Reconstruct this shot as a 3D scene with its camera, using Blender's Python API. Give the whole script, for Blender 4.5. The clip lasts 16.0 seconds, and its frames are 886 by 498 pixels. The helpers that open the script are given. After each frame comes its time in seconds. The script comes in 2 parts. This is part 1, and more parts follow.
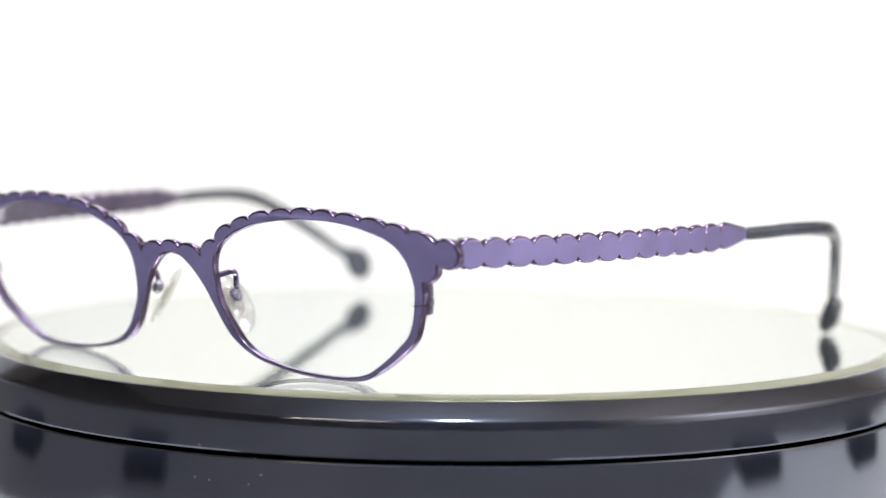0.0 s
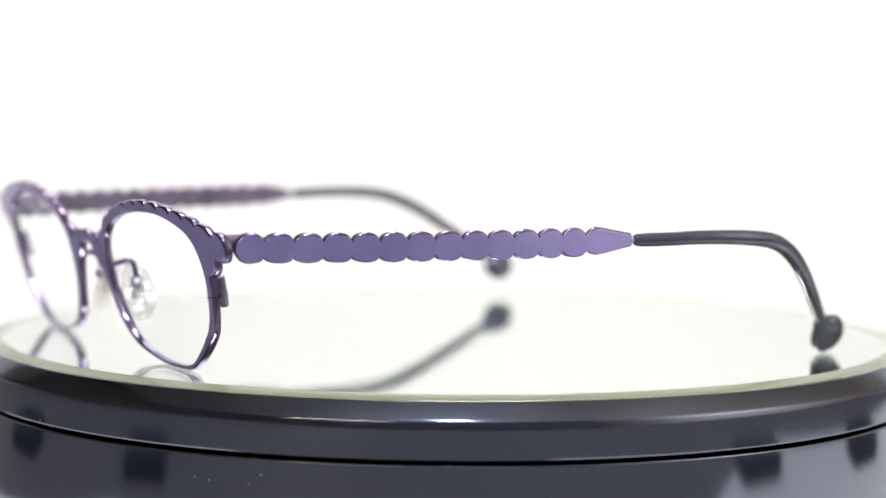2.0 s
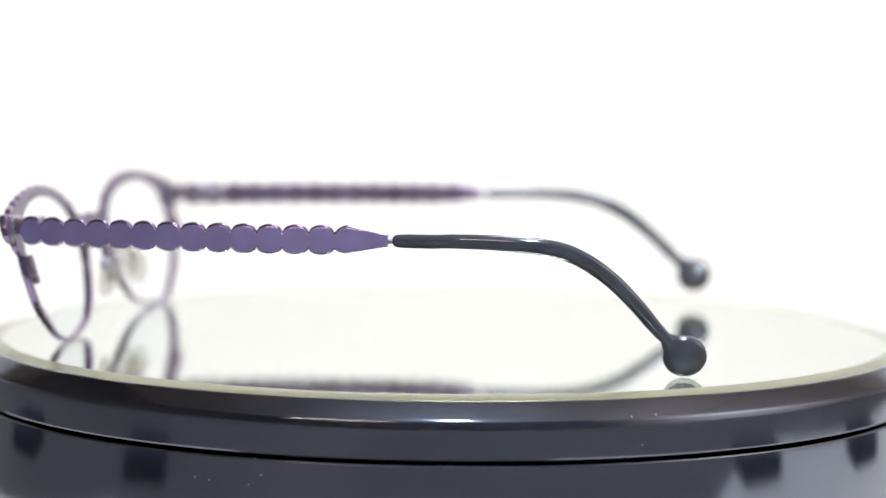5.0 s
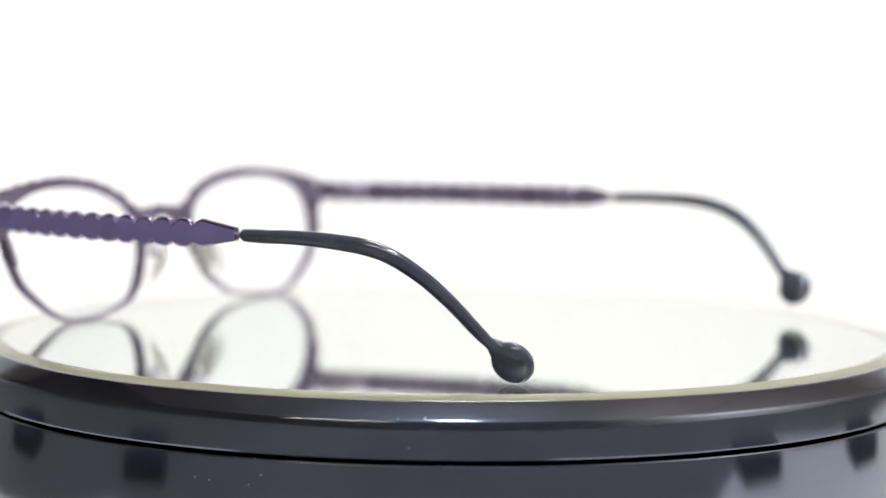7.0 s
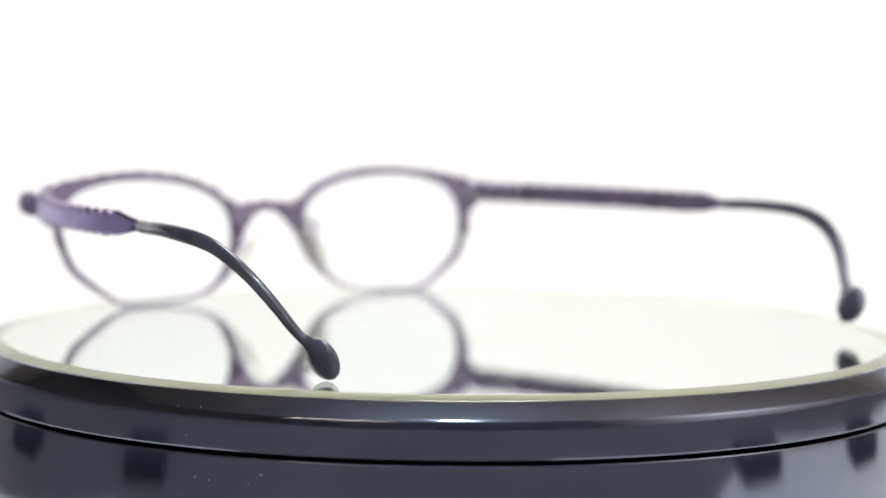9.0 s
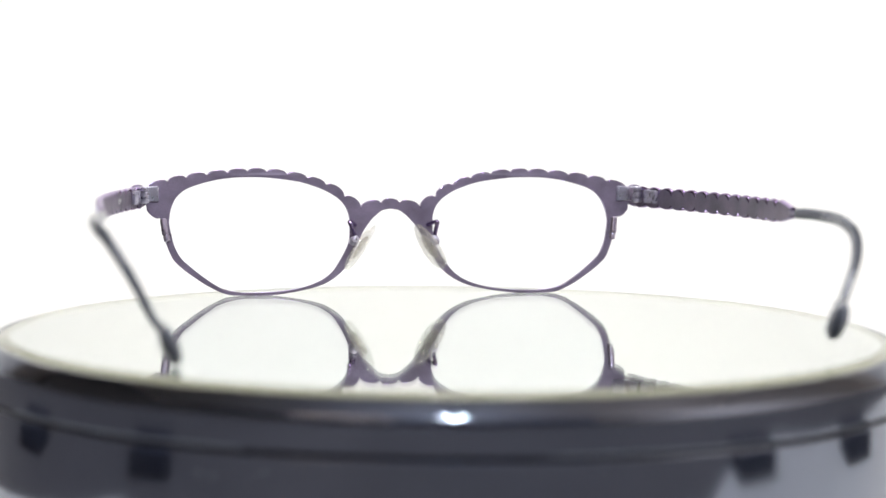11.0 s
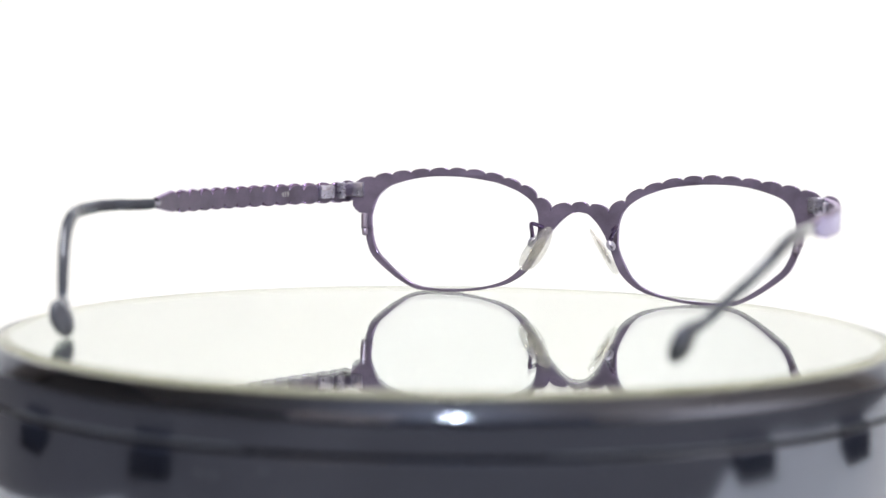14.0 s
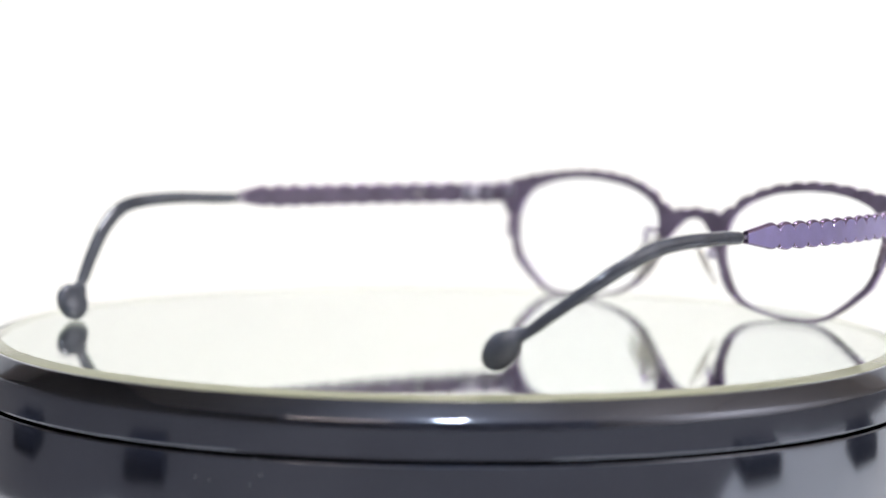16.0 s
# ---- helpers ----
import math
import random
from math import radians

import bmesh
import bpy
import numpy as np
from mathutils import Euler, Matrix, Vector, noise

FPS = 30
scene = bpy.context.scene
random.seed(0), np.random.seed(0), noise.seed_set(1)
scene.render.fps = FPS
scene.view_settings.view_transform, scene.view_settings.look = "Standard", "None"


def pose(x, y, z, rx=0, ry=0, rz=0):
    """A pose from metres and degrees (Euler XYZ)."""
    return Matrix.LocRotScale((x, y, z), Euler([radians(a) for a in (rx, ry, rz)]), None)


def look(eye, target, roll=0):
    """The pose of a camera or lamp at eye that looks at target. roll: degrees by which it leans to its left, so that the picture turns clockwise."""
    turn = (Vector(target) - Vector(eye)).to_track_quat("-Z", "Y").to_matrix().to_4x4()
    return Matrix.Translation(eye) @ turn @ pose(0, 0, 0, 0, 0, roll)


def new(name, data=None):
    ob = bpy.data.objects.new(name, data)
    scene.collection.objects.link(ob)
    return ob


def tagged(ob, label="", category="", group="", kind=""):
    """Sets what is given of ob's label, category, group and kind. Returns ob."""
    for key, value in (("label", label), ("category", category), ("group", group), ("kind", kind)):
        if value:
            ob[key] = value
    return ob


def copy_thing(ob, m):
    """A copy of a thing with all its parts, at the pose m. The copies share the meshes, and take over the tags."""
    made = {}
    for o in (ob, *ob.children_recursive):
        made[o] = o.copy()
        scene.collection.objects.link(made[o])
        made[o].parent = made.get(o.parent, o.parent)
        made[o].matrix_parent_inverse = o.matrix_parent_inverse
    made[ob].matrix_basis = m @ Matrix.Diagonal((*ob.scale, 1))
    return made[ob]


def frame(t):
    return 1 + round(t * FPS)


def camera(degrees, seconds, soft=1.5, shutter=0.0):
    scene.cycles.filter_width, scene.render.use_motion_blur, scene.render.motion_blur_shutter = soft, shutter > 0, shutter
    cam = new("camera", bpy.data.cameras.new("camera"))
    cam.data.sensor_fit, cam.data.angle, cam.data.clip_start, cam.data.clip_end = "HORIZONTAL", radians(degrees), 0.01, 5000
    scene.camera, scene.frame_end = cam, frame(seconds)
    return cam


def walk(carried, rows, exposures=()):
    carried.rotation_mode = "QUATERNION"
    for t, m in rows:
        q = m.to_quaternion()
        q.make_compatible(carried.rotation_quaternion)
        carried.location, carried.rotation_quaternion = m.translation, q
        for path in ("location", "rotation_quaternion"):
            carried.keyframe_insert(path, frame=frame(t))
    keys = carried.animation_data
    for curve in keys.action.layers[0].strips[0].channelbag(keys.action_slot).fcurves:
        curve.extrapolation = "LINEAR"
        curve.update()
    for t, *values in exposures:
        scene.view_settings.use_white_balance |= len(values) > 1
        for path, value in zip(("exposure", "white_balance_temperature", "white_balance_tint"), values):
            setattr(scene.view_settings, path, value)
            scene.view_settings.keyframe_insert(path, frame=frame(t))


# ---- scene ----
# ---------------------------------------------------------------- camera
EYE = Vector((0.0, -0.48186, 0.05839))
YAW, PITCH, ROLL = -0.0921, 4.684, 0.605
AHEAD = Vector((math.sin(radians(YAW)) * math.cos(radians(PITCH)), math.cos(radians(YAW)) * math.cos(radians(PITCH)), -math.sin(radians(PITCH))))


def station(back):
    """The tripod's pose, drawn back along the lens's axis by so many metres."""
    eye = EYE - AHEAD * back
    return look(eye, eye + AHEAD, ROLL)


cam = camera(22.99, 16.0)
cam.data.dof.use_dof = True
cam.data.dof.aperture_fstop = 9.5
cam.data.dof.aperture_blades = 0
walk(cam, [(0.0, station(0.0)), (9.2, station(0.0)), (11.3, station(0.0071)), (15.5, station(0.0071)), (16.0, station(0.0))])
# the point on the lens's axis that is held sharp: the near side first, later the far side
focus_point = tagged(new("focus_point"), kind="structure")
cam.data.dof.focus_object = focus_point


def sharp_at(distance):
    return Matrix.Translation(EYE + AHEAD * distance)


# ---------------------------------------------------------------- light
world = bpy.data.worlds.new("room_air")
scene.world = world
world.use_nodes = True
world.node_tree.nodes["Background"].inputs["Color"].default_value = (0.5, 0.52, 0.6, 1)
world.node_tree.nodes["Background"].inputs["Strength"].default_value = 0.05
scene.view_settings.exposure = 0.0


def area_lamp(name, place, aim, wide, high, watts, colour=(1, 1, 1)):
    data = bpy.data.lights.new(name, "AREA")
    data.shape, data.size, data.size_y, data.energy, data.color = "RECTANGLE", wide, high, watts, colour
    ob = new(name, data)
    ob.matrix_basis = look(place, aim)
    return ob


area_lamp("backdrop_lamp", (0, 0.45, 0.72), (0, 1.31, 0.21), 0.26, 0.10, 2.6, (1, 0.98, 0.955))
# added fill lamp, no known source: makes the east wall a soft reflector
area_lamp("added_wall_fill", (1.15, -0.95, 0.85), (2.3, -0.85, 0.85), 0.7, 0.7, 35.0, (0.84, 0.90, 1))
area_lamp("front_lamp", (0.036, -0.78, 0.92), (0, 0, 0), 0.085, 0.05, 7.0, (0.88, 0.95, 1))
area_lamp("room_lamp", (-0.75, -1.7, 0.75), (0, 0, 0), 0.80, 0.10, 3.4, (1, 0.80, 0.62))
area_lamp("overhead_lamp", (0.05, 0.12, 1.05), (0, 0.05, 0), 0.36, 0.26, 5.5, (1, 0.98, 0.95))
# added fill without a known source: brightens ceiling and south wall for the chrome's reflections
area_lamp("added_ceiling_fill", (0.0, -1.7, 1.1), (0.0, -2.2, 2.4), 0.5, 0.5, 25.0, (0.56, 0.72, 1))


# ---------------------------------------------------------------- materials
def material(name, base, rough=0.5, metal=0.0, ior=1.5, transmission=0.0, coat=0.0, grain=0.0, grain_size=2000.0, bump=0.0, blotch=0.0, blotch_size=60.0, rough_var=0.0, coat_rough=0.05):
    """A principled material with colour and gloss varied at two scales and a fine relief."""
    m = bpy.data.materials.new(name)
    m.use_nodes = True
    nt = m.node_tree
    b = nt.nodes["Principled BSDF"]
    b.inputs["Base Color"].default_value = (*base, 1)
    b.inputs["Roughness"].default_value = rough
    b.inputs["Metallic"].default_value = metal
    b.inputs["IOR"].default_value = ior
    b.inputs["Transmission Weight"].default_value = transmission
    b.inputs["Coat Weight"].default_value = coat
    b.inputs["Coat Roughness"].default_value = coat_rough
    tc = nt.nodes.new("ShaderNodeTexCoord")

    def noise_at(scale, detail=3.0):
        n = nt.nodes.new("ShaderNodeTexNoise")
        n.inputs["Scale"].default_value, n.inputs["Detail"].default_value = scale, detail
        nt.links.new(tc.outputs["Object"], n.inputs["Vector"])
        return n

    def ranged(src, lo, hi):
        r = nt.nodes.new("ShaderNodeMapRange")
        r.inputs["From Min"].default_value, r.inputs["From Max"].default_value = 0.3, 0.7
        r.inputs["To Min"].default_value, r.inputs["To Max"].default_value = lo, hi
        nt.links.new(src, r.inputs["Value"])
        return r.outputs["Result"]

    if grain or blotch:
        fine, wide = noise_at(grain_size), noise_at(blotch_size)
        mul = nt.nodes.new("ShaderNodeMath")
        mul.operation = "MULTIPLY"
        nt.links.new(ranged(fine.outputs["Fac"], 1 - grain, 1 + grain), mul.inputs[0])
        nt.links.new(ranged(wide.outputs["Fac"], 1 - blotch, 1 + blotch), mul.inputs[1])
        mix = nt.nodes.new("ShaderNodeVectorMath")
        mix.operation = "SCALE"
        mix.inputs[0].default_value = base
        nt.links.new(mul.outputs[0], mix.inputs["Scale"])
        nt.links.new(mix.outputs[0], b.inputs["Base Color"])
    if rough_var:
        n = noise_at(blotch_size * 3, 6.0)
        nt.links.new(ranged(n.outputs["Fac"], max(0.0, rough - rough_var), rough + rough_var), b.inputs["Roughness"])
    if bump:
        n = noise_at(grain_size, 2.0)
        u = nt.nodes.new("ShaderNodeBump")
        u.inputs["Strength"].default_value, u.inputs["Distance"].default_value = bump, 0.0001
        nt.links.new(n.outputs["Fac"], u.inputs["Height"])
        nt.links.new(u.outputs["Normal"], b.inputs["Normal"])
    return m


def clear(name, tint, sheen, gleam, rough, milk=0.0, edge=0.35, ripple=0.0):
    """A thin clear body: light passes straight through it, with a gloss that grows towards its edges; milk: the share of cloudy white in it; ripple: the unevenness of its skin."""
    m = bpy.data.materials.new(name)
    m.use_nodes = True
    nt = m.node_tree
    nt.nodes.remove(nt.nodes["Principled BSDF"])
    out = nt.nodes["Material Output"]
    body, gloss, cloud, mix, blend, weight = (nt.nodes.new("ShaderNode" + k) for k in ("BsdfTransparent", "BsdfGlossy", "BsdfTranslucent", "MixShader", "MixShader", "LayerWeight"))
    power, scale = nt.nodes.new("ShaderNodeMath"), nt.nodes.new("ShaderNodeMath")
    power.operation, power.inputs[1].default_value = "POWER", 4.0
    scale.operation, scale.inputs[1].default_value, scale.inputs[2].default_value = "MULTIPLY_ADD", edge, gleam
    body.inputs["Color"].default_value, gloss.inputs["Color"].default_value = (*tint, 1), (*sheen, 1)
    cloud.inputs["Color"].default_value = (0.95, 0.95, 0.93, 1)
    gloss.inputs["Roughness"].default_value, blend.inputs["Fac"].default_value = rough, milk
    if ripple:
        tc, n, u = (nt.nodes.new("ShaderNode" + k) for k in ("TexCoord", "TexNoise", "Bump"))
        n.inputs["Scale"].default_value, u.inputs["Strength"].default_value, u.inputs["Distance"].default_value = 420, ripple, 0.001
        nt.links.new(tc.outputs["Object"], n.inputs["Vector"])
        nt.links.new(n.outputs["Fac"], u.inputs["Height"])
        nt.links.new(u.outputs["Normal"], gloss.inputs["Normal"])
    nt.links.new(body.outputs[0], blend.inputs[1])
    nt.links.new(cloud.outputs[0], blend.inputs[2])
    nt.links.new(weight.outputs["Facing"], power.inputs[0])
    nt.links.new(power.outputs[0], scale.inputs[0])
    nt.links.new(scale.outputs[0], mix.inputs["Fac"])
    nt.links.new(blend.outputs[0], mix.inputs[1])
    nt.links.new(gloss.outputs[0], mix.inputs[2])
    nt.links.new(mix.outputs[0], out.inputs["Surface"])
    return m


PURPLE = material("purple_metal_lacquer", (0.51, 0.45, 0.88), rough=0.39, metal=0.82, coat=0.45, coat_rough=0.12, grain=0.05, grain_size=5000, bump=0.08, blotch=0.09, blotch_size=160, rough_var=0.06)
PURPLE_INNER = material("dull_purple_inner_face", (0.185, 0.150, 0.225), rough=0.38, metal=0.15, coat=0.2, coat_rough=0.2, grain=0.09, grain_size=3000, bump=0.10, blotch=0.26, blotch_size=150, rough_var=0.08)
EDGE = material("polished_purple_edge", (0.30, 0.23, 0.40), rough=0.15, metal=1.0, grain=0.05, blotch=0.08, blotch_size=300, rough_var=0.04)
STEEL = material("polished_steel", (0.60, 0.575, 0.70), rough=0.30, metal=0.8, grain=0.05, blotch=0.06, blotch_size=400, rough_var=0.06)
NAVY = material("gunmetal_blue_gloss", (0.115, 0.127, 0.165), rough=0.12, metal=0.38, ior=1.65, coat=0.4, blotch=0.2, blotch_size=200, grain=0.05, rough_var=0.03)
LENS = clear("clear_lens", (0.985, 0.992, 1.0), (0.80, 0.88, 1.0), 0.004, 0.0, 0.0, 0.06)
SILICONE = clear("clear_silicone", (0.985, 0.985, 0.975), (1, 1, 1), 0.24, 0.04, 0.07, 0.4, 0.7)
PEARL = clear("pearly_plastic", (0.94, 0.91, 0.87), (1, 1, 1), 0.25, 0.12, 0.25, 0.35, 0.7)
PLATE_GLASS = material("greenish_plate_glass", (0.98, 0.99, 0.968), rough=0.0, ior=1.52, transmission=1.0)
CUT_GLASS = material("olive_cut_glass_edge", (0.62, 0.625, 0.43), rough=0.08, ior=1.52, transmission=0.5)
SILVERING = material("mirror_silvering", (0.90, 0.945, 0.912), rough=0.0, metal=1.0)
CHROME = material("smoked_chrome", (0.228, 0.246, 0.304), rough=0.095, metal=1.0, grain=0.03, blotch=0.05, blotch_size=40, rough_var=0.02)


def scuffed(m):
    """Sprinkles fine pale scuffs over a polished metal."""
    nt = m.node_tree
    b = nt.nodes["Principled BSDF"]
    tc = nt.nodes.new("ShaderNodeTexCoord")
    cells, patches = nt.nodes.new("ShaderNodeTexVoronoi"), nt.nodes.new("ShaderNodeTexNoise")
    cells.inputs["Scale"].default_value, patches.inputs["Scale"].default_value = 330, 28
    near, some, both = (nt.nodes.new("ShaderNodeMath") for _ in range(3))
    near.operation, near.inputs[1].default_value = "LESS_THAN", 0.075
    some.operation, some.inputs[1].default_value = "GREATER_THAN", 0.63
    both.operation = "MULTIPLY"
    for n in (cells, patches):
        nt.links.new(tc.outputs["Object"], n.inputs["Vector"])
    nt.links.new(cells.outputs["Distance"], near.inputs[0])
    nt.links.new(patches.outputs["Fac"], some.inputs[0])
    nt.links.new(near.outputs[0], both.inputs[0])
    nt.links.new(some.outputs[0], both.inputs[1])
    for socket, value in (("Base Color", (0.36, 0.36, 0.41, 1)), ("Roughness", 0.55)):
        mix = nt.nodes.new("ShaderNodeMix")
        mix.data_type = "RGBA" if socket == "Base Color" else "FLOAT"
        ins = [i for i in mix.inputs if i.enabled]
        nt.links.new(both.outputs[0], ins[0])
        nt.links.new(b.inputs[socket].links[0].from_socket, ins[1])
        ins[2].default_value = value
        nt.links.new([o for o in mix.outputs if o.enabled][0], b.inputs[socket])
    return m


CHROME = scuffed(CHROME)
BLACK = material("black_felt", (0.012, 0.012, 0.014), rough=0.9, grain=0.2, grain_size=1500, bump=0.3)
SLATE = material("dark_slate_paint", (0.035, 0.040, 0.062), rough=0.6, grain=0.15, grain_size=900, bump=0.2, blotch=0.1, blotch_size=80)
PAPER = material("white_backdrop_paper", (0.86, 0.855, 0.84), rough=0.85, grain=0.02, grain_size=900, bump=0.05, blotch=0.015, blotch_size=4)
WALL = material("grey_room_plaster", (0.80, 0.71, 0.62), rough=0.9, grain=0.05, grain_size=300, bump=0.2, blotch=0.05, blotch_size=2)
TABLE = material("grey_brown_tabletop", (0.17, 0.165, 0.175), rough=0.8, ior=1.22, grain=0.1, grain_size=400, bump=0.1, blotch=0.1, blotch_size=8)
CEILING = material("warm_white_ceiling", (0.66, 0.58, 0.50), rough=0.9, grain=0.05, grain_size=300, bump=0.2, blotch=0.05, blotch_size=2)
SATIN = material("satin_purple_steel", (0.43, 0.38, 0.49), rough=0.3, metal=1.0, grain=0.05, blotch=0.08, blotch_size=400, rough_var=0.05)
DRAB = material("drab_grey_plaster", (0.24, 0.225, 0.21), rough=0.9, grain=0.05, grain_size=300, bump=0.2, blotch=0.05, blotch_size=2)
DARK = material("grey_curtain", (0.36, 0.37, 0.42), rough=0.95, grain=0.1, grain_size=300, blotch=0.2, blotch_size=5)
CARPET = material("grey_floor", (0.22, 0.215, 0.23), rough=0.9, grain=0.2, grain_size=200, blotch=0.1, blotch_size=3)
INK = material("white_print", (0.8, 0.8, 0.8), rough=0.6)


# ---------------------------------------------------------------- mesh helpers
def part(name, bm, mat, parent=None, label="", smooth=True, angle=35, slots=()):
    """Links a bmesh as one mesh object under a thing or a part."""
    bmesh.ops.recalc_face_normals(bm, faces=bm.faces)
    me = bpy.data.meshes.new(name)
    bm.to_mesh(me)
    bm.free()
    me.materials.append(mat)
    if smooth:
        me.polygons.foreach_set("use_smooth", [True] * len(me.polygons))
        me.set_sharp_from_angle(angle=radians(angle))
    for other in slots:
        me.materials.append(other)
    if slots:
        # crisp lines where the flat faces meet the rounded edges
        seen = {}
        for p in me.polygons:
            for key in p.edge_keys:
                seen.setdefault(key, set()).add(p.material_index)
        for e in me.edges:
            if len(seen[e.key]) > 1:
                e.use_edge_sharp = True
    ob = new(name, me)
    if parent:
        ob.parent = parent
    if label:
        ob["label"] = label
    return ob


def lathe(rings, segments=256, closed=False):
    """A body of revolution about z from (radius, height) in millimetres."""
    bm = bmesh.new()
    loops = []
    for r, z in rings:
        if r == 0:
            loops.append([bm.verts.new((0, 0, z * 1e-3))])
        else:
            loops.append([bm.verts.new((r * 1e-3 * math.cos(2 * math.pi * i / segments), r * 1e-3 * math.sin(2 * math.pi * i / segments), z * 1e-3)) for i in range(segments)])
    pairs = list(zip(loops, loops[1:])) + ([(loops[-1], loops[0])] if closed else [])
    for a, b in pairs:
        for i in range(segments):
            j = (i + 1) % segments
            quad = [a[i % len(a)], a[j % len(a)], b[j % len(b)], b[i % len(b)]]
            quad = list(dict.fromkeys(quad))
            bm.faces.new(quad)
    return bm


def spline(points, per=6, closed=False):
    """A Catmull-Rom curve through points, as a list of Vectors."""
    pts = [Vector(p) for p in points]
    n, out = len(pts), []
    for i in range(n if closed else n - 1):
        p1, p2 = pts[i], pts[(i + 1) % n]
        p0 = pts[i - 1] if closed or i > 0 else p1 * 2 - p2
        p3 = pts[(i + 2) % n] if closed or i + 2 < n else p2 * 2 - p1
        for k in range(per):
            t = k / per
            out.append(0.5 * (2 * p1 + (p2 - p0) * t + (2 * p0 - 5 * p1 + 4 * p2 - p3) * t * t + (3 * p1 - p0 - 3 * p2 + p3) * t ** 3))
    if not closed:
        out.append(pts[-1])
    return out


def tube(path, radii, sides=14, flat=1.0, side=Vector((1, 0, 0))):
    """A rounded rod along path with a radius at each point; flat squeezes it along the given side, or side by side along a list of them."""
    bm = bmesh.new()
    rings = []
    n = len(path)
    for i, p in enumerate(path):
        d = (path[min(i + 1, n - 1)] - path[max(i - 1, 0)]).normalized()
        q = side[i] if isinstance(side, list) else side
        u = (q - d * q.dot(d)).normalized()
        v = d.cross(u)
        r = radii[i] if hasattr(radii, "__len__") else radii
        rings.append([bm.verts.new(p + (u * math.cos(2 * math.pi * k / sides) * flat + v * math.sin(2 * math.pi * k / sides)) * r) for k in range(sides)])
    for a, b in zip(rings, rings[1:]):
        for k in range(sides):
            bm.faces.new((a[k], a[(k + 1) % sides], b[(k + 1) % sides], b[k]))
    bm.faces.new(rings[0])
    bm.faces.new(rings[-1])
    return bm


def block(size, m=Matrix(), bevel=0.0, segments=2):
    bm = bmesh.new()
    bmesh.ops.create_cube(bm, size=1.0, matrix=Matrix.Diagonal((*size, 1)))
    if bevel:
        bmesh.ops.bevel(bm, geom=list(bm.edges), offset=bevel, segments=segments, affect="EDGES", profile=0.5)
    bmesh.ops.transform(bm, matrix=m, verts=bm.verts)
    return bm


def add(bm, other):
    """Joins the second bmesh into the first."""
    table = {v: bm.verts.new(v.co) for v in other.verts}
    for f in other.faces:
        bm.faces.new([table[v] for v in f.verts])
    other.free()
    return bm


# ---------------------------------------------------------------- turntable
def make_turntable():
    base = tagged(new("turntable"), "round smoked chrome turntable with a mirror top, on white paper", "turntable")
    platter = part("platter", lathe([(98.0, -3.45), (99.55, -3.45), (99.6, -0.05), (99.75, 0.05), (100.2, 0.05), (100.4, -0.05), (100.55, -0.2), (102.60, -2.76), (102.72, -2.93), (102.81, -3.10), (102.88, -3.28), (102.92, -3.48),
                       (102.95, -5.5), (102.95, -9.8), (102.85, -10.05), (102.6, -10.15), (96.0, -10.15), (96.0, -6.0), (98.0, -6.0)], 360, True), CHROME, base, "turning rim of smoked chrome with fine scuffs", angle=12)
    part("glass_plate", lathe([(0, 0.9), (60, 0.9), (97.0, 0.9)], 360), PLATE_GLASS, platter, "thick greenish glass plate", angle=2)
    part("bevelled_edge", lathe([(97.0, 0.9), (97.2, 0.86), (99.1, 0.05), (99.3, -0.1), (99.42, -0.4), (99.42, -3.4)], 360), CUT_GLASS, platter, "bevelled olive-green glass edge", angle=12)
    part("mirror_back", lathe([(0, -3.41), (99.5, -3.41), (99.5, -3.44), (97.9, -3.44), (97.9, -3.95), (0, -3.95)], 360), SILVERING, platter, "silvered mirror layer")
    part("drum", lathe([(0, -11.0), (99.0, -11.0), (102.7, -10.95), (102.9, -10.98), (103.02, -11.08), (103.08, -11.25), (103.09, -12.0), (103.1, -16), (103.1, -33), (104.0, -34), (104.2, -35), (104.0, -37.5), (0, -37.5)], 360), CHROME, base, angle=12)
    part("spindle", lathe([(0, -11.2), (60, -11.2), (60, -6.0), (97.0, -6.0), (97.0, -4.0), (0, -4.0)], 96), BLACK, base, "black bearing spindle")
    for k in range(4):
        a = math.pi / 4 + k * math.pi / 2
        foot = part("foot", lathe([(0, -37.3), (9, -37.3), (9, -39.2), (8.3, -40.0), (0, -40.0)], 32), BLACK, base, "black rubber foot")
        foot.location = (0.08 * math.cos(a), 0.08 * math.sin(a), 0)
    return platter


# ---------------------------------------------------------------- eyeglasses
TEMPLE_POLY = (-0.002986, -0.0514, 79.71)
SHIFT = -2.55   # the frame's middle, off the turning axis, in millimetres


def front_y(x, z):
    return -77.53 - 0.2294 * z + 0.00074 * x * x


def arc(a, b, rise, n=9):
    """Points from a to b along a circular bulge of that rise to the left of the way."""
    a, b = Vector(a), Vector(b)
    d = b - a
    side = Vector((-d.y, d.x)).normalized()
    return [a + d * (k / n) + side * rise * (4 * (k / n) * (1 - k / n)) ** 0.55 for k in range(n)]


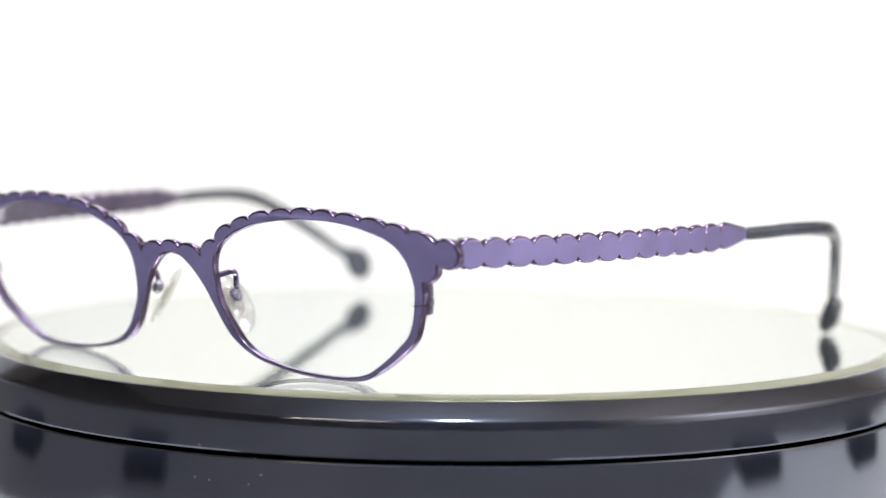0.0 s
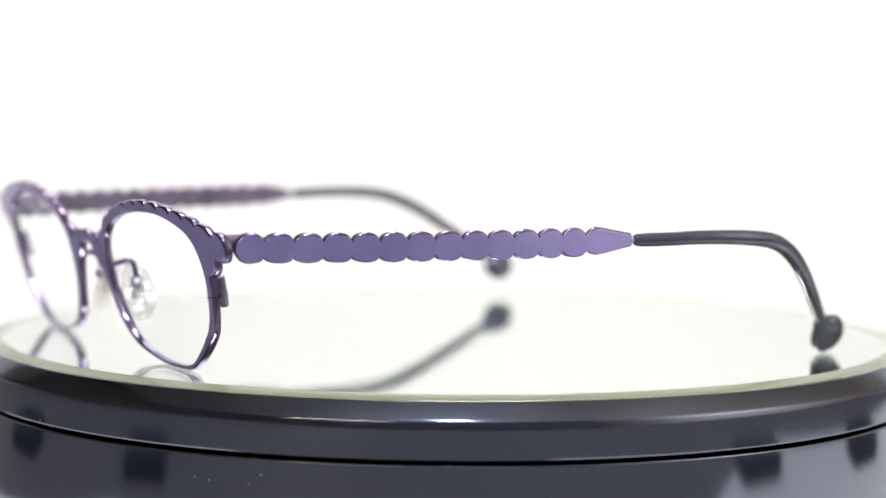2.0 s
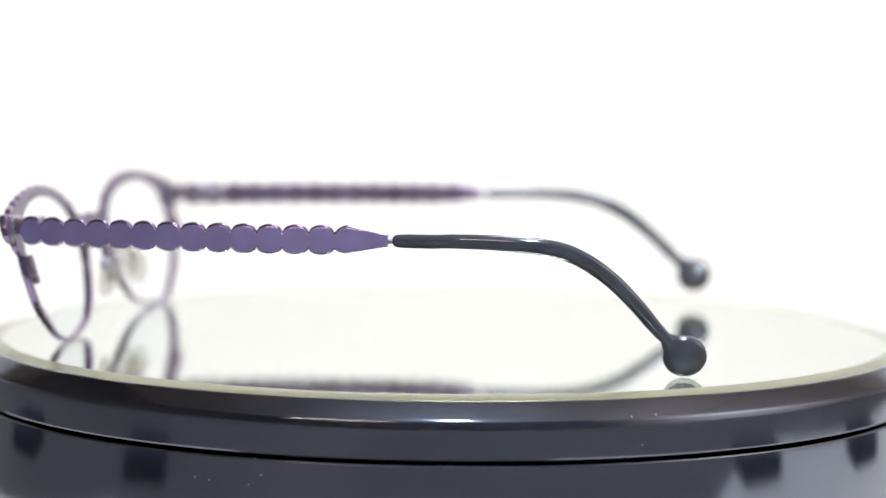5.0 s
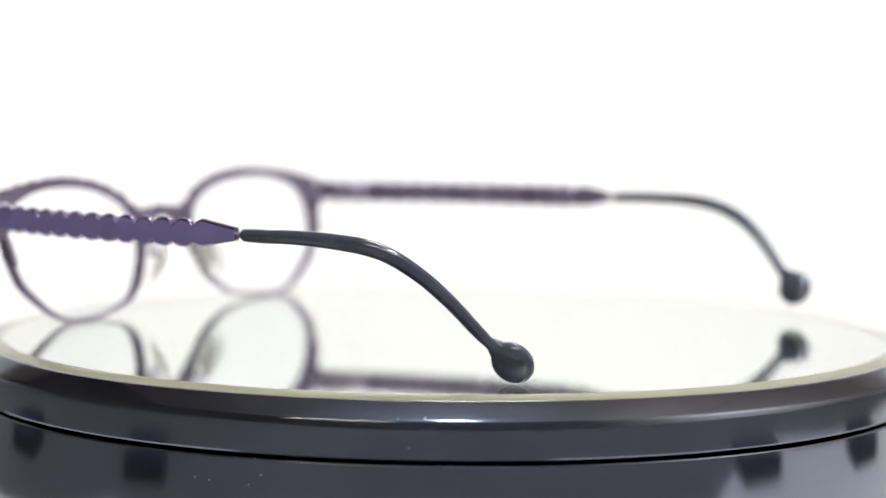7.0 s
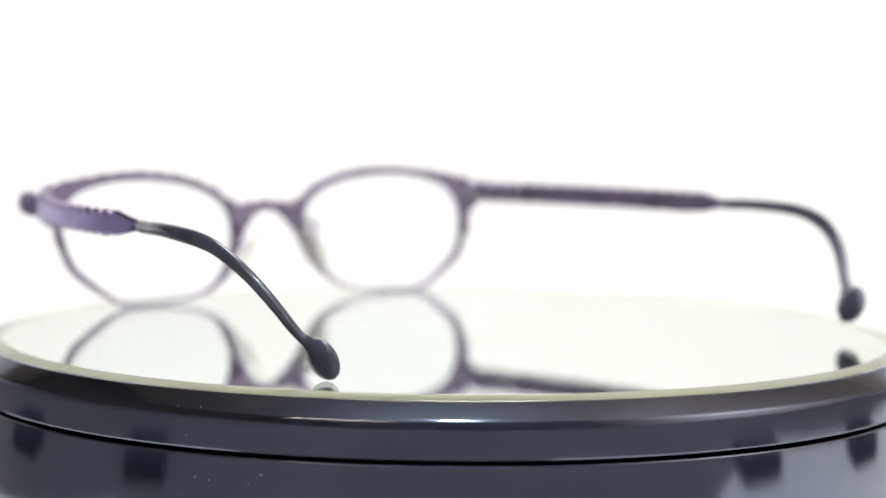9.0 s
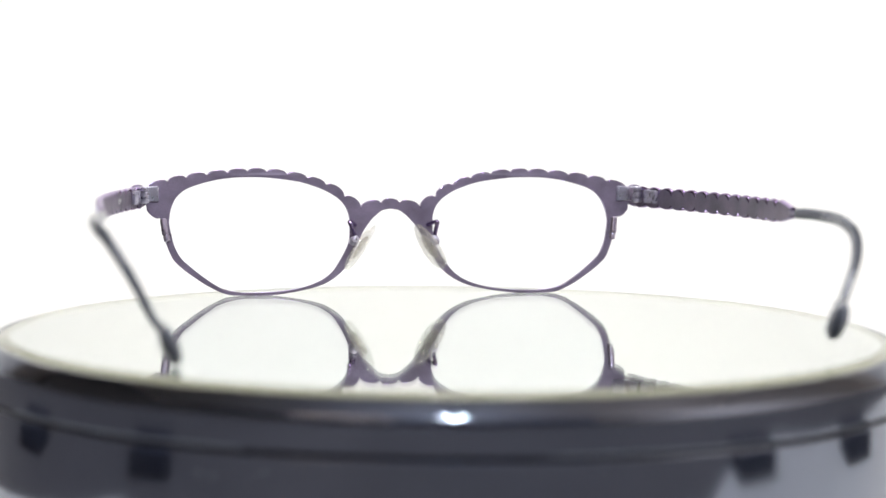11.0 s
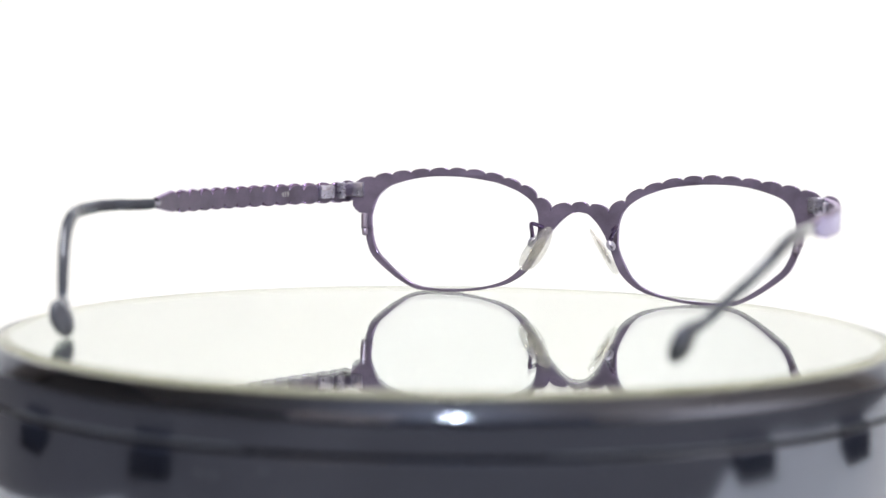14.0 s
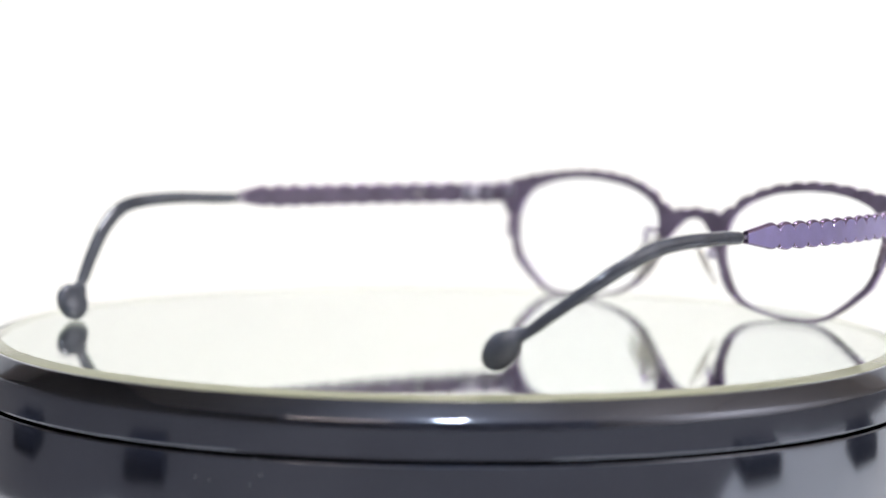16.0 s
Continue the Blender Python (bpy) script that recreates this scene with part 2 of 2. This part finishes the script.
LENS_EDGE = [(57.95, 19.2), (57.85, 21.0), (57.35, 23.3), (56.15, 25.7), (53.95, 27.7), (51.05, 28.9), (46.55, 30.1), (42.15, 30.75), (37.65, 30.95), (31.65, 30.75), (24.15, 29.75), (19.55, 28.4), (16.5, 27.1),
             (13.6, 25.2), (11.9, 23.1), (11.15, 20.8), (11.0, 18.4), (11.25, 14.8), (12.2, 12.3), (14.1, 9.1), (15.9, 6.7), (18.75, 4.6), (23.15, 3.0), (29.05, 2.0), (34.95, 1.7), (40.15, 1.8),
             (43.9, 2.55), (46.25, 3.6), (50.05, 6.2), (53.1, 8.7), (55.1, 10.6), (56.6, 13.3), (57.45, 16.3)]
NOTCHES = [(2.45, 24.3), (7.95, 22.95), (12.2, 25.85), (16.95, 29.0), (21.75, 30.7), (27.15, 31.8), (32.45, 32.35), (37.45, 32.45), (42.65, 32.15), (48.05, 31.6), (53.4, 30.9), (58.2, 29.95), (63.2, 28.6)]
LOWER_EDGE = [(60.2, 20.7), (60.0, 18.0), (59.1, 15.0), (57.3, 10.6), (55.3, 8.4), (53.0, 6.6), (49.2, 4.0), (45.3, 1.95), (42.4, 1.1), (37.9, 0.93), (32.0, 0.97), (26.0, 1.7), (20.1, 2.95), (16.5, 4.5),
              (13.6, 6.6), (11.7, 8.9), (9.7, 12.7), (7.8, 16.4), (6.0, 19.0), (4.3, 20.8), (2.3, 22.3), (0.0, 22.8)]


def front_outline():
    half = [(0.0, 25.5)] + [tuple(p) for p in arc((-2.45, 24.3), (2.45, 24.3), 1.2, 10)[6:]]
    for a, b in zip(NOTCHES, NOTCHES[1:]):
        rise = 1.35 if a[0] < 16 else 0.95
        half += [tuple(p) for p in arc(a, b, rise)]
    cx, cz, r = 65.75, 26.3, 2.9
    half += [(cx + r * math.cos(radians(t)), cz + r * math.sin(radians(t))) for t in range(132, -136, -12)]
    half += [tuple(p) for p in arc((63.7, 23.6), (60.2, 20.7), 0.95, 8)]
    half += [tuple(p) for p in spline(LOWER_EDGE, 4)]
    return half + [(-x, z) for x, z in half[-2:0:-1]]


def plate(outline, holes, place, thick, bevel):
    """A flat part with rounded edges: outline and holes in millimetres, place(u, v, depth) its point in space."""
    from mathutils.geometry import tessellate_polygon
    bm = bmesh.new()
    deep = min(bevel * 1.1, thick * 0.45)
    turns = [radians(18 * k) for k in range(6)]
    prof = [(bevel * (1 - math.sin(a)), deep * (1 - math.cos(a))) for a in turns]
    prof += [(inset * 0.3, thick - depth * 0.3) for inset, depth in prof[::-1]]
    rims = []
    for c, inward in [(outline, 1)] + [(h, -1) for h in holes]:
        pts = [Vector(p) for p in c]
        area = sum(a.x * b.y - b.x * a.y for a, b in zip(pts, pts[1:] + pts[:1]))
        sign = (1 if area > 0 else -1) * inward
        n = len(pts)
        norm = []
        for i in range(n):
            d = (pts[(i + 1) % n] - pts[i]).normalized() + (pts[i] - pts[i - 1]).normalized()
            norm.append(Vector((-d.y, d.x)).normalized() * sign)
        fit = [1.0 if p.y > 20.0 and inward > 0 else 0.5 for p in pts]
        fit = [sum(fit[(i + k) % n] for k in range(-4, 5)) / 9 for i in range(n)]
        rings = [[(p + q * inset * f, depth) for p, q, f in zip(pts, norm, fit)] for inset, depth in prof]
        rings = [[bm.verts.new(place(p.x, p.y, depth)) for p, depth in ring] for ring in rings]
        rims.append((rings, [p + q * bevel * 0.6 * f for p, q, f in zip(pts, norm, fit)]))
        for a, b in zip(rings, rings[1:]):
            for i in range(n):
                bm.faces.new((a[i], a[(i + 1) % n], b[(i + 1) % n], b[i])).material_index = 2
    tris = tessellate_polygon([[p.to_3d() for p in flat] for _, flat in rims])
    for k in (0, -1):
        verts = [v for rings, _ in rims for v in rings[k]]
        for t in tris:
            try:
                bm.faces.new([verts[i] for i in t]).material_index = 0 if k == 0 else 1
            except ValueError:
                pass
    return bm


def mm(x, y, z):
    return Vector(((x + SHIFT) * 1e-3, y * 1e-3, z * 1e-3))


def temple_x(u, s):
    return TEMPLE_POLY[0] * u * u + TEMPLE_POLY[1] * u + TEMPLE_POLY[2] + (0.0 if s > 0 else 0.0208 * (u + 76.8))


# centre lines of the two ear tips: distance along the temple, distance from the middle, height
TIP_LINE = {1: [(-0.6, 78.8, 26.52), (0.7, 79.0, 26.54), (6, 80.0, 26.6), (12, 81.3, 26.85), (18, 82.1, 26.85), (24, 82.2, 26.54), (29, 81.65, 25.97), (33, 80.5, 24.82), (37, 79.0, 22.57), (41, 77.0, 19.31), (45, 74.7, 15.02), (49, 72.3, 10.1), (52.6, 70.1, 6.3)],
            -1: [(-0.6, 80.6, 26.6), (0.7, 80.8, 26.66), (6, 81.5, 26.9), (12, 82.2, 26.92), (18, 82.5, 26.8), (24, 82.4, 26.27), (29, 82.15, 25.15), (33, 81.6, 23.57), (37, 80.3, 21.39), (41, 78.3, 18.54), (45, 75.5, 15.28), (49, 72.45, 11.65), (52.4, 70.2, 8.95)]}
BULB = {1: (54.0, 69.2, 5.0), -1: (53.8, 69.3, 7.78)}


TEMPLE_NOTCHES = [-76.9, -72.0, -66.95, -61.9, -56.9, -51.95, -46.95, -41.85, -36.7, -31.65, -26.6, -21.55, -16.5, -11.5]


def temple_edges(u):
    """Top and bottom heights of the scalloped temple blade at u."""
    lift = 0.008 * (u + 77)
    if u > -11.5:
        k = (u + 11.5) / 10.1
        if k < 0.25:
            b = math.sin(k / 0.25 * math.pi / 2)
            return 28.25 + 1.15 * b, 24.65 - 0.65 * b
        return 29.4 - 1.4 * (k - 0.25) / 0.75, 24.0 + 1.4 * (k - 0.25) / 0.75
    i = max(k for k, n in enumerate(TEMPLE_NOTCHES) if n <= u + 1e-6)
    i = min(i, len(TEMPLE_NOTCHES) - 2)
    a, b = TEMPLE_NOTCHES[i], TEMPLE_NOTCHES[i + 1]
    k = min(1.0, max(0.0, (u - a) / (b - a)))
    bulge = (max(0.0, 4 * k * (1 - k))) ** 0.55
    if i == 0 and k < 0.5:
        s = math.sqrt(max(0.0, 1 - (1 - 2 * k) ** 2))
        return 26.15 + 2.9 * s, 26.15 - 2.9 * s
    return 27.6 + lift * 0.65 + 1.42 * bulge, 24.4 + lift * 0.75 - 1.1 * bulge


def temple_blade(s):
    """One temple's scalloped metal blade, with rounded edges; s is +1 or -1 for the side."""
    bm = bmesh.new()
    us = []
    for a, b in zip(TEMPLE_NOTCHES, TEMPLE_NOTCHES[1:]):
        us += [a + (b - a) * k / 12 for k in range(12)]
    us = [-76.88, -76.82, -76.7] + us[1:]
    us += [-11.5 + 10.1 * k / 14 for k in range(15)]
    thick = 1.5
    rings = []
    for u in us:
        top, bot = temple_edges(u)
        half = max(0.15, (top - bot) / 2)
        mid = (top + bot) / 2
        bv = min(0.58, half * 0.9)
        loop = []
        for a in (radians(18 * j) for j in range(6)):
            loop.append((mid + half - bv * (1 - math.sin(a)), 0.72 * (1 - math.cos(a))))
        loop += [(z, thick - dx) for z, dx in loop[4::-1]]
        # the lower edge is cut more sharply
        under = [(mid - half + 0.5 * bv * (1 - math.sin(a)), 0.36 * (1 - math.cos(a))) for a in (radians(18 * j) for j in range(6))]
        under[-1] = (mid - half, 0.6)
        under += [(z, thick - dx) for z, dx in under[4::-1]]
        loop += under[::-1]
        rings.append([bm.verts.new(mm(s * (temple_x(u, s) - dx), u, z)) for z, dx in loop])
    n = len(rings[0])
    for a, b in zip(rings, rings[1:]):
        for k in range(n):
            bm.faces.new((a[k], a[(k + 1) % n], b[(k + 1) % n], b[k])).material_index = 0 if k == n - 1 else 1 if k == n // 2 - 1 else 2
    bm.faces.new(rings[0]).material_index = 2
    bm.faces.new(rings[-1]).material_index = 2
    return bm


def make_eyeglasses():
    glasses = tagged(new("eyeglasses"), "purple metal eyeglasses with scalloped brow and temples, gunmetal-blue ear tips", "eyeglasses")

    def at_front(u, v, depth):
        return mm(u, front_y(u, v) + depth, v)

    edge = [tuple(p) for p in spline(LENS_EDGE, 4, True)]
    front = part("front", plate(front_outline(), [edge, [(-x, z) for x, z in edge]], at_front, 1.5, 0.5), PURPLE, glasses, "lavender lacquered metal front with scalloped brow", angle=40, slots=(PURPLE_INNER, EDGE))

    for s in (1, -1):
        # demo lens, domed forwards
        cx, cz = 34.0, 16.5
        ring = [(x, z) for x, z in spline(LENS_EDGE, 3, True)]
        bm = bmesh.new()
        sheets = []
        for back in (0.2, 1.1):
            loops = []
            for f in (1.006, 0.97, 0.85, 0.68, 0.5, 0.3, 0.12):
                loops.append([bm.verts.new(mm(s * (cx + f * (x - cx)), front_y(cx + f * (x - cx), cz + f * (z - cz)) + 0.1 + back - 2.3 * (1 - f * f), cz + f * (z - cz))) for x, z in ring])
            mid = bm.verts.new(mm(s * cx, front_y(cx, cz) + 0.1 + back - 2.3, cz))
            n = len(ring)
            for a, b in zip(loops, loops[1:]):
                for k in range(n):
                    bm.faces.new((a[k], a[(k + 1) % n], b[(k + 1) % n], b[k]))
            for k in range(n):
                bm.faces.new((loops[-1][k], loops[-1][(k + 1) % n], mid))
            sheets.append(loops[0])
        for k in range(n):
            bm.faces.new((sheets[0][k], sheets[0][(k + 1) % n], sheets[1][(k + 1) % n], sheets[1][k]))
        lens = part("lens", bm, LENS, glasses, "clear demonstration lens")
        lens.visible_shadow = False

        # closing barrel behind the rim, with its screw
        x0 = 59.2
        a, b = mm(s * (x0 + 0.4), front_y(x0, 20.6) + 2.4, 20.6), mm(s * (x0 - 0.1), front_y(x0, 16.65) + 2.5, 16.65)
        path = [a + (b - a) * k for k in (0, 0.05, 0.3, 0.6, 0.95, 1)]
        part("rim_barrel", tube(path, [0.0007, 0.00085, 0.00085, 0.00085, 0.00085, 0.0008], 16), SATIN, glasses, "small closing barrel behind the rim")
        c = mm(s * (x0 - 0.3), front_y(x0, 16.4) + 2.45, 16.5)
        d = mm(s * (x0 - 0.55), front_y(x0, 14.9) + 2.5, 14.9)
        path = [c + (d - c) * k for k in (0, 0.1, 0.5, 0.9, 1)]
        part("barrel_end", tube(path, [0.0008, 0.00085, 0.00085, 0.0008, 0.0006], 16), SATIN, glasses, "satin lower half of the closing barrel")

        m = Matrix.Translation(mm(s * 58.55, front_y(58.55, 16.6) + 0.7, 16.6)) @ Matrix.Rotation(s * radians(-6), 4, "Y")
        part("rim_joint", block((0.0025, 0.00165, 0.00013), m), BLACK, front, "fine dark joint line across the rim", smooth=False)

        # temple blade, hinge, ear tip
        temple = part("temple", temple_blade(s), PURPLE, glasses, "lavender scalloped metal temple", angle=50, slots=(PURPLE_INNER, EDGE))
        bm = block((0.0048, 0.0011, 0.0038), Matrix.Translation(mm(s * 63.0, front_y(63.0, 26.9) + 1.95, 26.9)), 0.0003)
        part("hinge_leaf", block((0.0012, 0.0052, 0.0034), Matrix.Translation(mm(s * 64.2, -76.8, 26.9)), 0.0003), SATIN, glasses, "satin purple hinge leaf")
        part("front_hinge_plate", bm, STEEL, glasses, "bright steel hinge plate on the front")
        part("screw_hole", block((0.0010, 0.0003, 0.0011), Matrix.Translation(mm(s * 64.3, front_y(63.0, 26.9) + 2.53, 26.9)), 0.0001), BLACK, front, "dark square hole in the hinge plate")
        for dz, h in ((1.5, 1.1), (0.0, 1.4), (-1.5, 1.1)):
            k0, k1 = mm(s * 64.6, -73.4, 26.9 + dz + h / 2), mm(s * 64.6, -73.4, 26.9 + dz - h / 2)
            part("hinge_knuckle", tube([k0, k0 + (k1 - k0) * 0.12, k0 + (k1 - k0) * 0.88, k1], [0.0009, 0.0012, 0.0012, 0.0009], 18), STEEL, temple, "polished steel hinge knuckle")
        k0, k1 = mm(s * 64.6, -73.4, 29.1), mm(s * 64.6, -73.4, 24.7)
        part("hinge_screw", tube([k0, k0 + (k1 - k0) * 0.04, k0 + (k1 - k0) * 0.96, k1], [0.0006, 0.0008, 0.0008, 0.0006], 14), STEEL, temple, "steel hinge screw")
        m = Matrix.Translation(mm(s * (temple_x(-69.4, s) - 2.0), -69.4, 26.5)) @ Matrix.Rotation(s * radians(-20), 4, "Z")
        part("temple_hinge_plate", block((0.0011, 0.0050, 0.0034), m, 0.0003), STEEL, temple, "bright steel hinge plate on the temple")

        # wire end and moulded ear tip
        u0, x0, z0 = TIP_LINE[s][0]
        wire = [mm(s * (x0 + 0.12 * (u - u0)), u, z0) for u in (-2.6, -1.8, -0.9, 0.3, 2.0)]
        part("core_wire", tube(wire, [0.0006, 0.0006, 0.00055, 0.00055, 0.00055], 12), STEEL, temple, "thin steel core wire")
        rad = [0.8, 1.34, 1.4, 1.44, 1.5, 1.58, 1.66, 1.7, 1.7, 1.64, 1.54, 1.4, 1.0]
        dense = spline([(u, x, z, r) for (u, x, z), r in zip(TIP_LINE[s], rad)], 6)
        dense.insert(1, dense[0].lerp(dense[1], 0.3))
        dense[1][3] = 1.0
        path = [mm(s * q[1], q[0], q[2]) for q in dense]
        # the hooked end leans inwards, and its flat sides with it
        sides = [Vector((s * math.cos(a), 0, -math.sin(a))) for a in (radians(20) * min(1.0, max(0.0, (q[0] - 26) / 12)) for q in dense)]
        bm = tube(path, [q[3] * 1e-3 for q in dense], 20, 0.66, sides)
        u0, x0, z0 = BULB[s]
        lean = Matrix.Translation(mm(s * x0, u0, z0)) @ Matrix.Rotation(s * radians(20), 4, "Y") @ Matrix.Rotation(s * radians(6), 4, "Z")
        ball = bmesh.new()
        bmesh.ops.create_uvsphere(ball, u_segments=32, v_segments=20, radius=1.0)
        bmesh.ops.transform(ball, matrix=lean @ Matrix.Diagonal((0.0018, 0.0043, 0.0043, 1)), verts=ball.verts)
        drop = bmesh.new()
        bmesh.ops.create_uvsphere(drop, u_segments=28, v_segments=18, radius=1.0)
        bmesh.ops.transform(drop, matrix=lean @ Matrix.Translation((0, -0.0013, 0.0014)) @ Matrix.Rotation(radians(-47), 4, "X") @ Matrix.Diagonal((0.0013, 0.0042, 0.0024, 1)), verts=drop.verts)
        tip = part("ear_tip", add(add(bm, ball), drop), NAVY, temple, "glossy gunmetal-blue ear tip with a rounded flat bulb", angle=60)
        m = tip.modifiers.new("blend", "REMESH")
        m.mode, m.voxel_size, m.use_smooth_shade = "VOXEL", 0.00022, True
        k = tip.modifiers.new("soften", "SMOOTH")
        k.factor, k.iterations = 0.5, 14

        # nose pad on its wire arm
        pts = [(9.6, front_y(9.6, 18.6) + 1.4, 18.6), (10.6, -78.9, 19.2), (11.6, -77.2, 19.6), (11.1, -76.0, 18.2), (10.7, -75.6, 16.8), (10.7, -75.4, 15.6), (10.3, -75.2, 14.6)]
        arm = part("pad_arm", tube([mm(s * q.x, q.y, q.z) for q in spline(pts, 5)], 0.00055, 10), EDGE, glasses, "bent dark metal nose pad arm")
        cup = bmesh.new()
        bmesh.ops.create_uvsphere(cup, u_segments=16, v_segments=10, radius=1.0)
        lean = Matrix.Translation(mm(s * 10.7, -75.5, 15.0)) @ Matrix.Rotation(s * radians(-32), 4, "Y")
        bmesh.ops.transform(cup, matrix=lean @ Matrix.Diagonal((0.0011, 0.0013, 0.0015, 1)), verts=cup.verts)
        part("pad_cup", cup, STEEL, arm, "round steel pad socket")
        pad = bmesh.new()
        bmesh.ops.create_uvsphere(pad, u_segments=28, v_segments=16, radius=1.0)
        for v in pad.verts:
            # a slightly cupped slab with rounded rims
            v.co.x = math.copysign(abs(v.co.x) ** 0.5, v.co.x)
            v.co.x -= 0.35 * (v.co.y ** 2 + v.co.z ** 2) * -0.4
            v.co.y *= 1.0 - 0.18 * v.co.z
        lean = Matrix.Translation(mm(s * 9.1, -74.6, 13.3)) @ Matrix.Rotation(s * radians(-33), 4, "Y") @ Matrix.Rotation(s * radians(-29), 4, "Z")
        if s < 0:
            lean = lean @ Matrix.Diagonal((-1, 1, 1, 1))
        bmesh.ops.transform(pad, matrix=lean @ Matrix.Diagonal((0.0008, 0.0034, 0.0069, 1)), verts=pad.verts)
        ob = part("nose_pad", pad, SILICONE, glasses, "clear silicone nose pad", angle=80)
        ob.visible_shadow = False
        core = bmesh.new()
        bmesh.ops.create_uvsphere(core, u_segments=16, v_segments=10, radius=1.0)
        bmesh.ops.transform(core, matrix=lean @ Matrix.Diagonal((0.0006, 0.0018, 0.0036, 1)), verts=core.verts)
        part("pad_core", core, PEARL, ob, "pearly insert inside the pad")

    # printed number inside one temple
    data = bpy.data.curves.new("number_mark", "FONT")
    data.body, data.size, data.align_x, data.align_y, data.extrude = "419", 0.0019, "CENTER", "CENTER", 0.00002
    text = bpy.data.objects.new("number_mark", data)
    me = bpy.data.meshes.new_from_object(text)
    bpy.data.objects.remove(text)
    me.materials.append(INK)
    mark = new("number_mark", me)
    mark["label"] = "small white printed number"
    mark.parent = glasses
    u = -55.2
    tilt = math.degrees(math.atan(2 * TEMPLE_POLY[0] * u + TEMPLE_POLY[1]))
    mark.matrix_basis = Matrix.Translation(mm(temple_x(u, 1) - 1.56, u, 26.3)) @ Matrix.Rotation(radians(-90 - tilt), 4, "Z") @ Matrix.Rotation(radians(90), 4, "X")
    return glasses


# ---------------------------------------------------------------- paper sweep, table and room
def make_setting():
    # the paper sweep behind the turntable: a foot on the table, a curve and the back
    bm = bmesh.new()
    prof = [(0.27, -0.0401), (0.40, -0.0401)]
    prof += [(0.40 + 0.32 * math.sin(a), -0.0401 + 0.32 * (1 - math.cos(a))) for a in (radians(7.5 * k) for k in range(1, 13))]
    prof += [(0.72, 0.95)]
    sheets = []
    for d in (0.0, 0.0005):
        sheets.append([[bm.verts.new((x, y + (d if i > 11 else 0.0), z - (d if i < 12 else 0.0))) for i, (y, z) in enumerate(prof)] for x in (-0.84, 0.84)])
    top, low = sheets
    for a, b in ((top[0], top[1]), (low[0], low[1]), (top[0], low[0]), (top[1], low[1])):
        for k in range(len(prof) - 1):
            bm.faces.new((a[k], a[k + 1], b[k + 1], b[k]))
    for k in (0, -1):
        bm.faces.new((top[0][k], top[1][k], low[1][k], low[0][k]))
    tagged(part("backdrop", bm, PAPER), "seamless white paper sweep curving up behind the turntable", "backdrop", kind="structure")
    mat = tagged(part("paper_mat", block((0.40, 0.38, 0.0006), Matrix.Translation((0.07, 0.066, -0.0403)) @ Matrix.Rotation(radians(-7), 4, "Z")), PAPER, smooth=False), "white sheet of paper lying under the turntable", "paper")
    table = tagged(new("table"), "dark grey-brown table under the white paper", "table")
    part("tabletop", block((1.7, 1.62, 0.03), Matrix.Translation((0, 0.19, -0.0560)), 0.003), TABLE, table)
    for x in (-0.78, 0.78):
        for y in (-0.54, 0.92):
            part("leg", block((0.05, 0.05, 0.729), Matrix.Translation((x, y, -0.4355)), 0.003), TABLE, table)
    # flat dark blocks added out of view, to mirror as dark squares in the chrome
    first = None
    for x, y, turn in ((-0.188, -0.132, 28), (0.193, -0.119, -38), (-0.222, -0.002, 4), (0.214, -0.004, -4)):
        m = pose(x, y, -0.0399 if x > 0 else -0.0409, 0, 0, turn)
        if first is None:
            first = tagged(new("mirrored_block"), "unseen flat dark slate-blue block, added to mirror in the chrome", "paper weight", "weights on the paper")
            part("block", block((0.034, 0.034, 0.008), Matrix.Translation((0, 0, 0.0040)), 0.0012), SLATE, first)
            first.matrix_basis = m
        else:
            copy_thing(first, m)
    tagged(part("floor", block((5, 5, 0.1), Matrix.Translation((0, -0.8, -0.85))), CARPET, smooth=False), "dark floor of the room", "floor", kind="structure")
    tagged(part("ceiling", block((5, 5, 0.1), Matrix.Translation((0, -0.8, 2.45))), CEILING, smooth=False), "grey room ceiling", "ceiling", kind="structure")
    for n, x, y, a, b, mat in (("wall_north", 0, 1.75, 5, 0.1, WALL), ("wall_south", 0, -3.35, 5, 0.1, DARK), ("wall_east", 2.30, -0.8, 0.1, 5.2, WALL), ("wall_west", -2.55, -0.8, 0.1, 5.2, DRAB)):
        tagged(part(n, block((a, b, 3.2), Matrix.Translation((x, y, 0.8))), mat, smooth=False), "plain room wall in dim light", "wall", kind="structure")


platter = make_turntable()
glasses = make_eyeglasses()
make_setting()


def motions():
    spin = [(float(t), -11.773 * t) for t in range(17)]
    walk(platter, [(t, pose(0, 0, 0, 0, 0, a)) for t, a in spin])
    walk(focus_point, [(0.0, sharp_at(0.405)), (9.2, sharp_at(0.405)), (11.3, sharp_at(0.555)), (15.5, sharp_at(0.555)), (15.7, sharp_at(0.50)), (16.0, sharp_at(0.44))])
    walk(glasses, [(t, pose(0, 0, 0, 0, 0, -38.31 + a)) for t, a in spin])


motions()
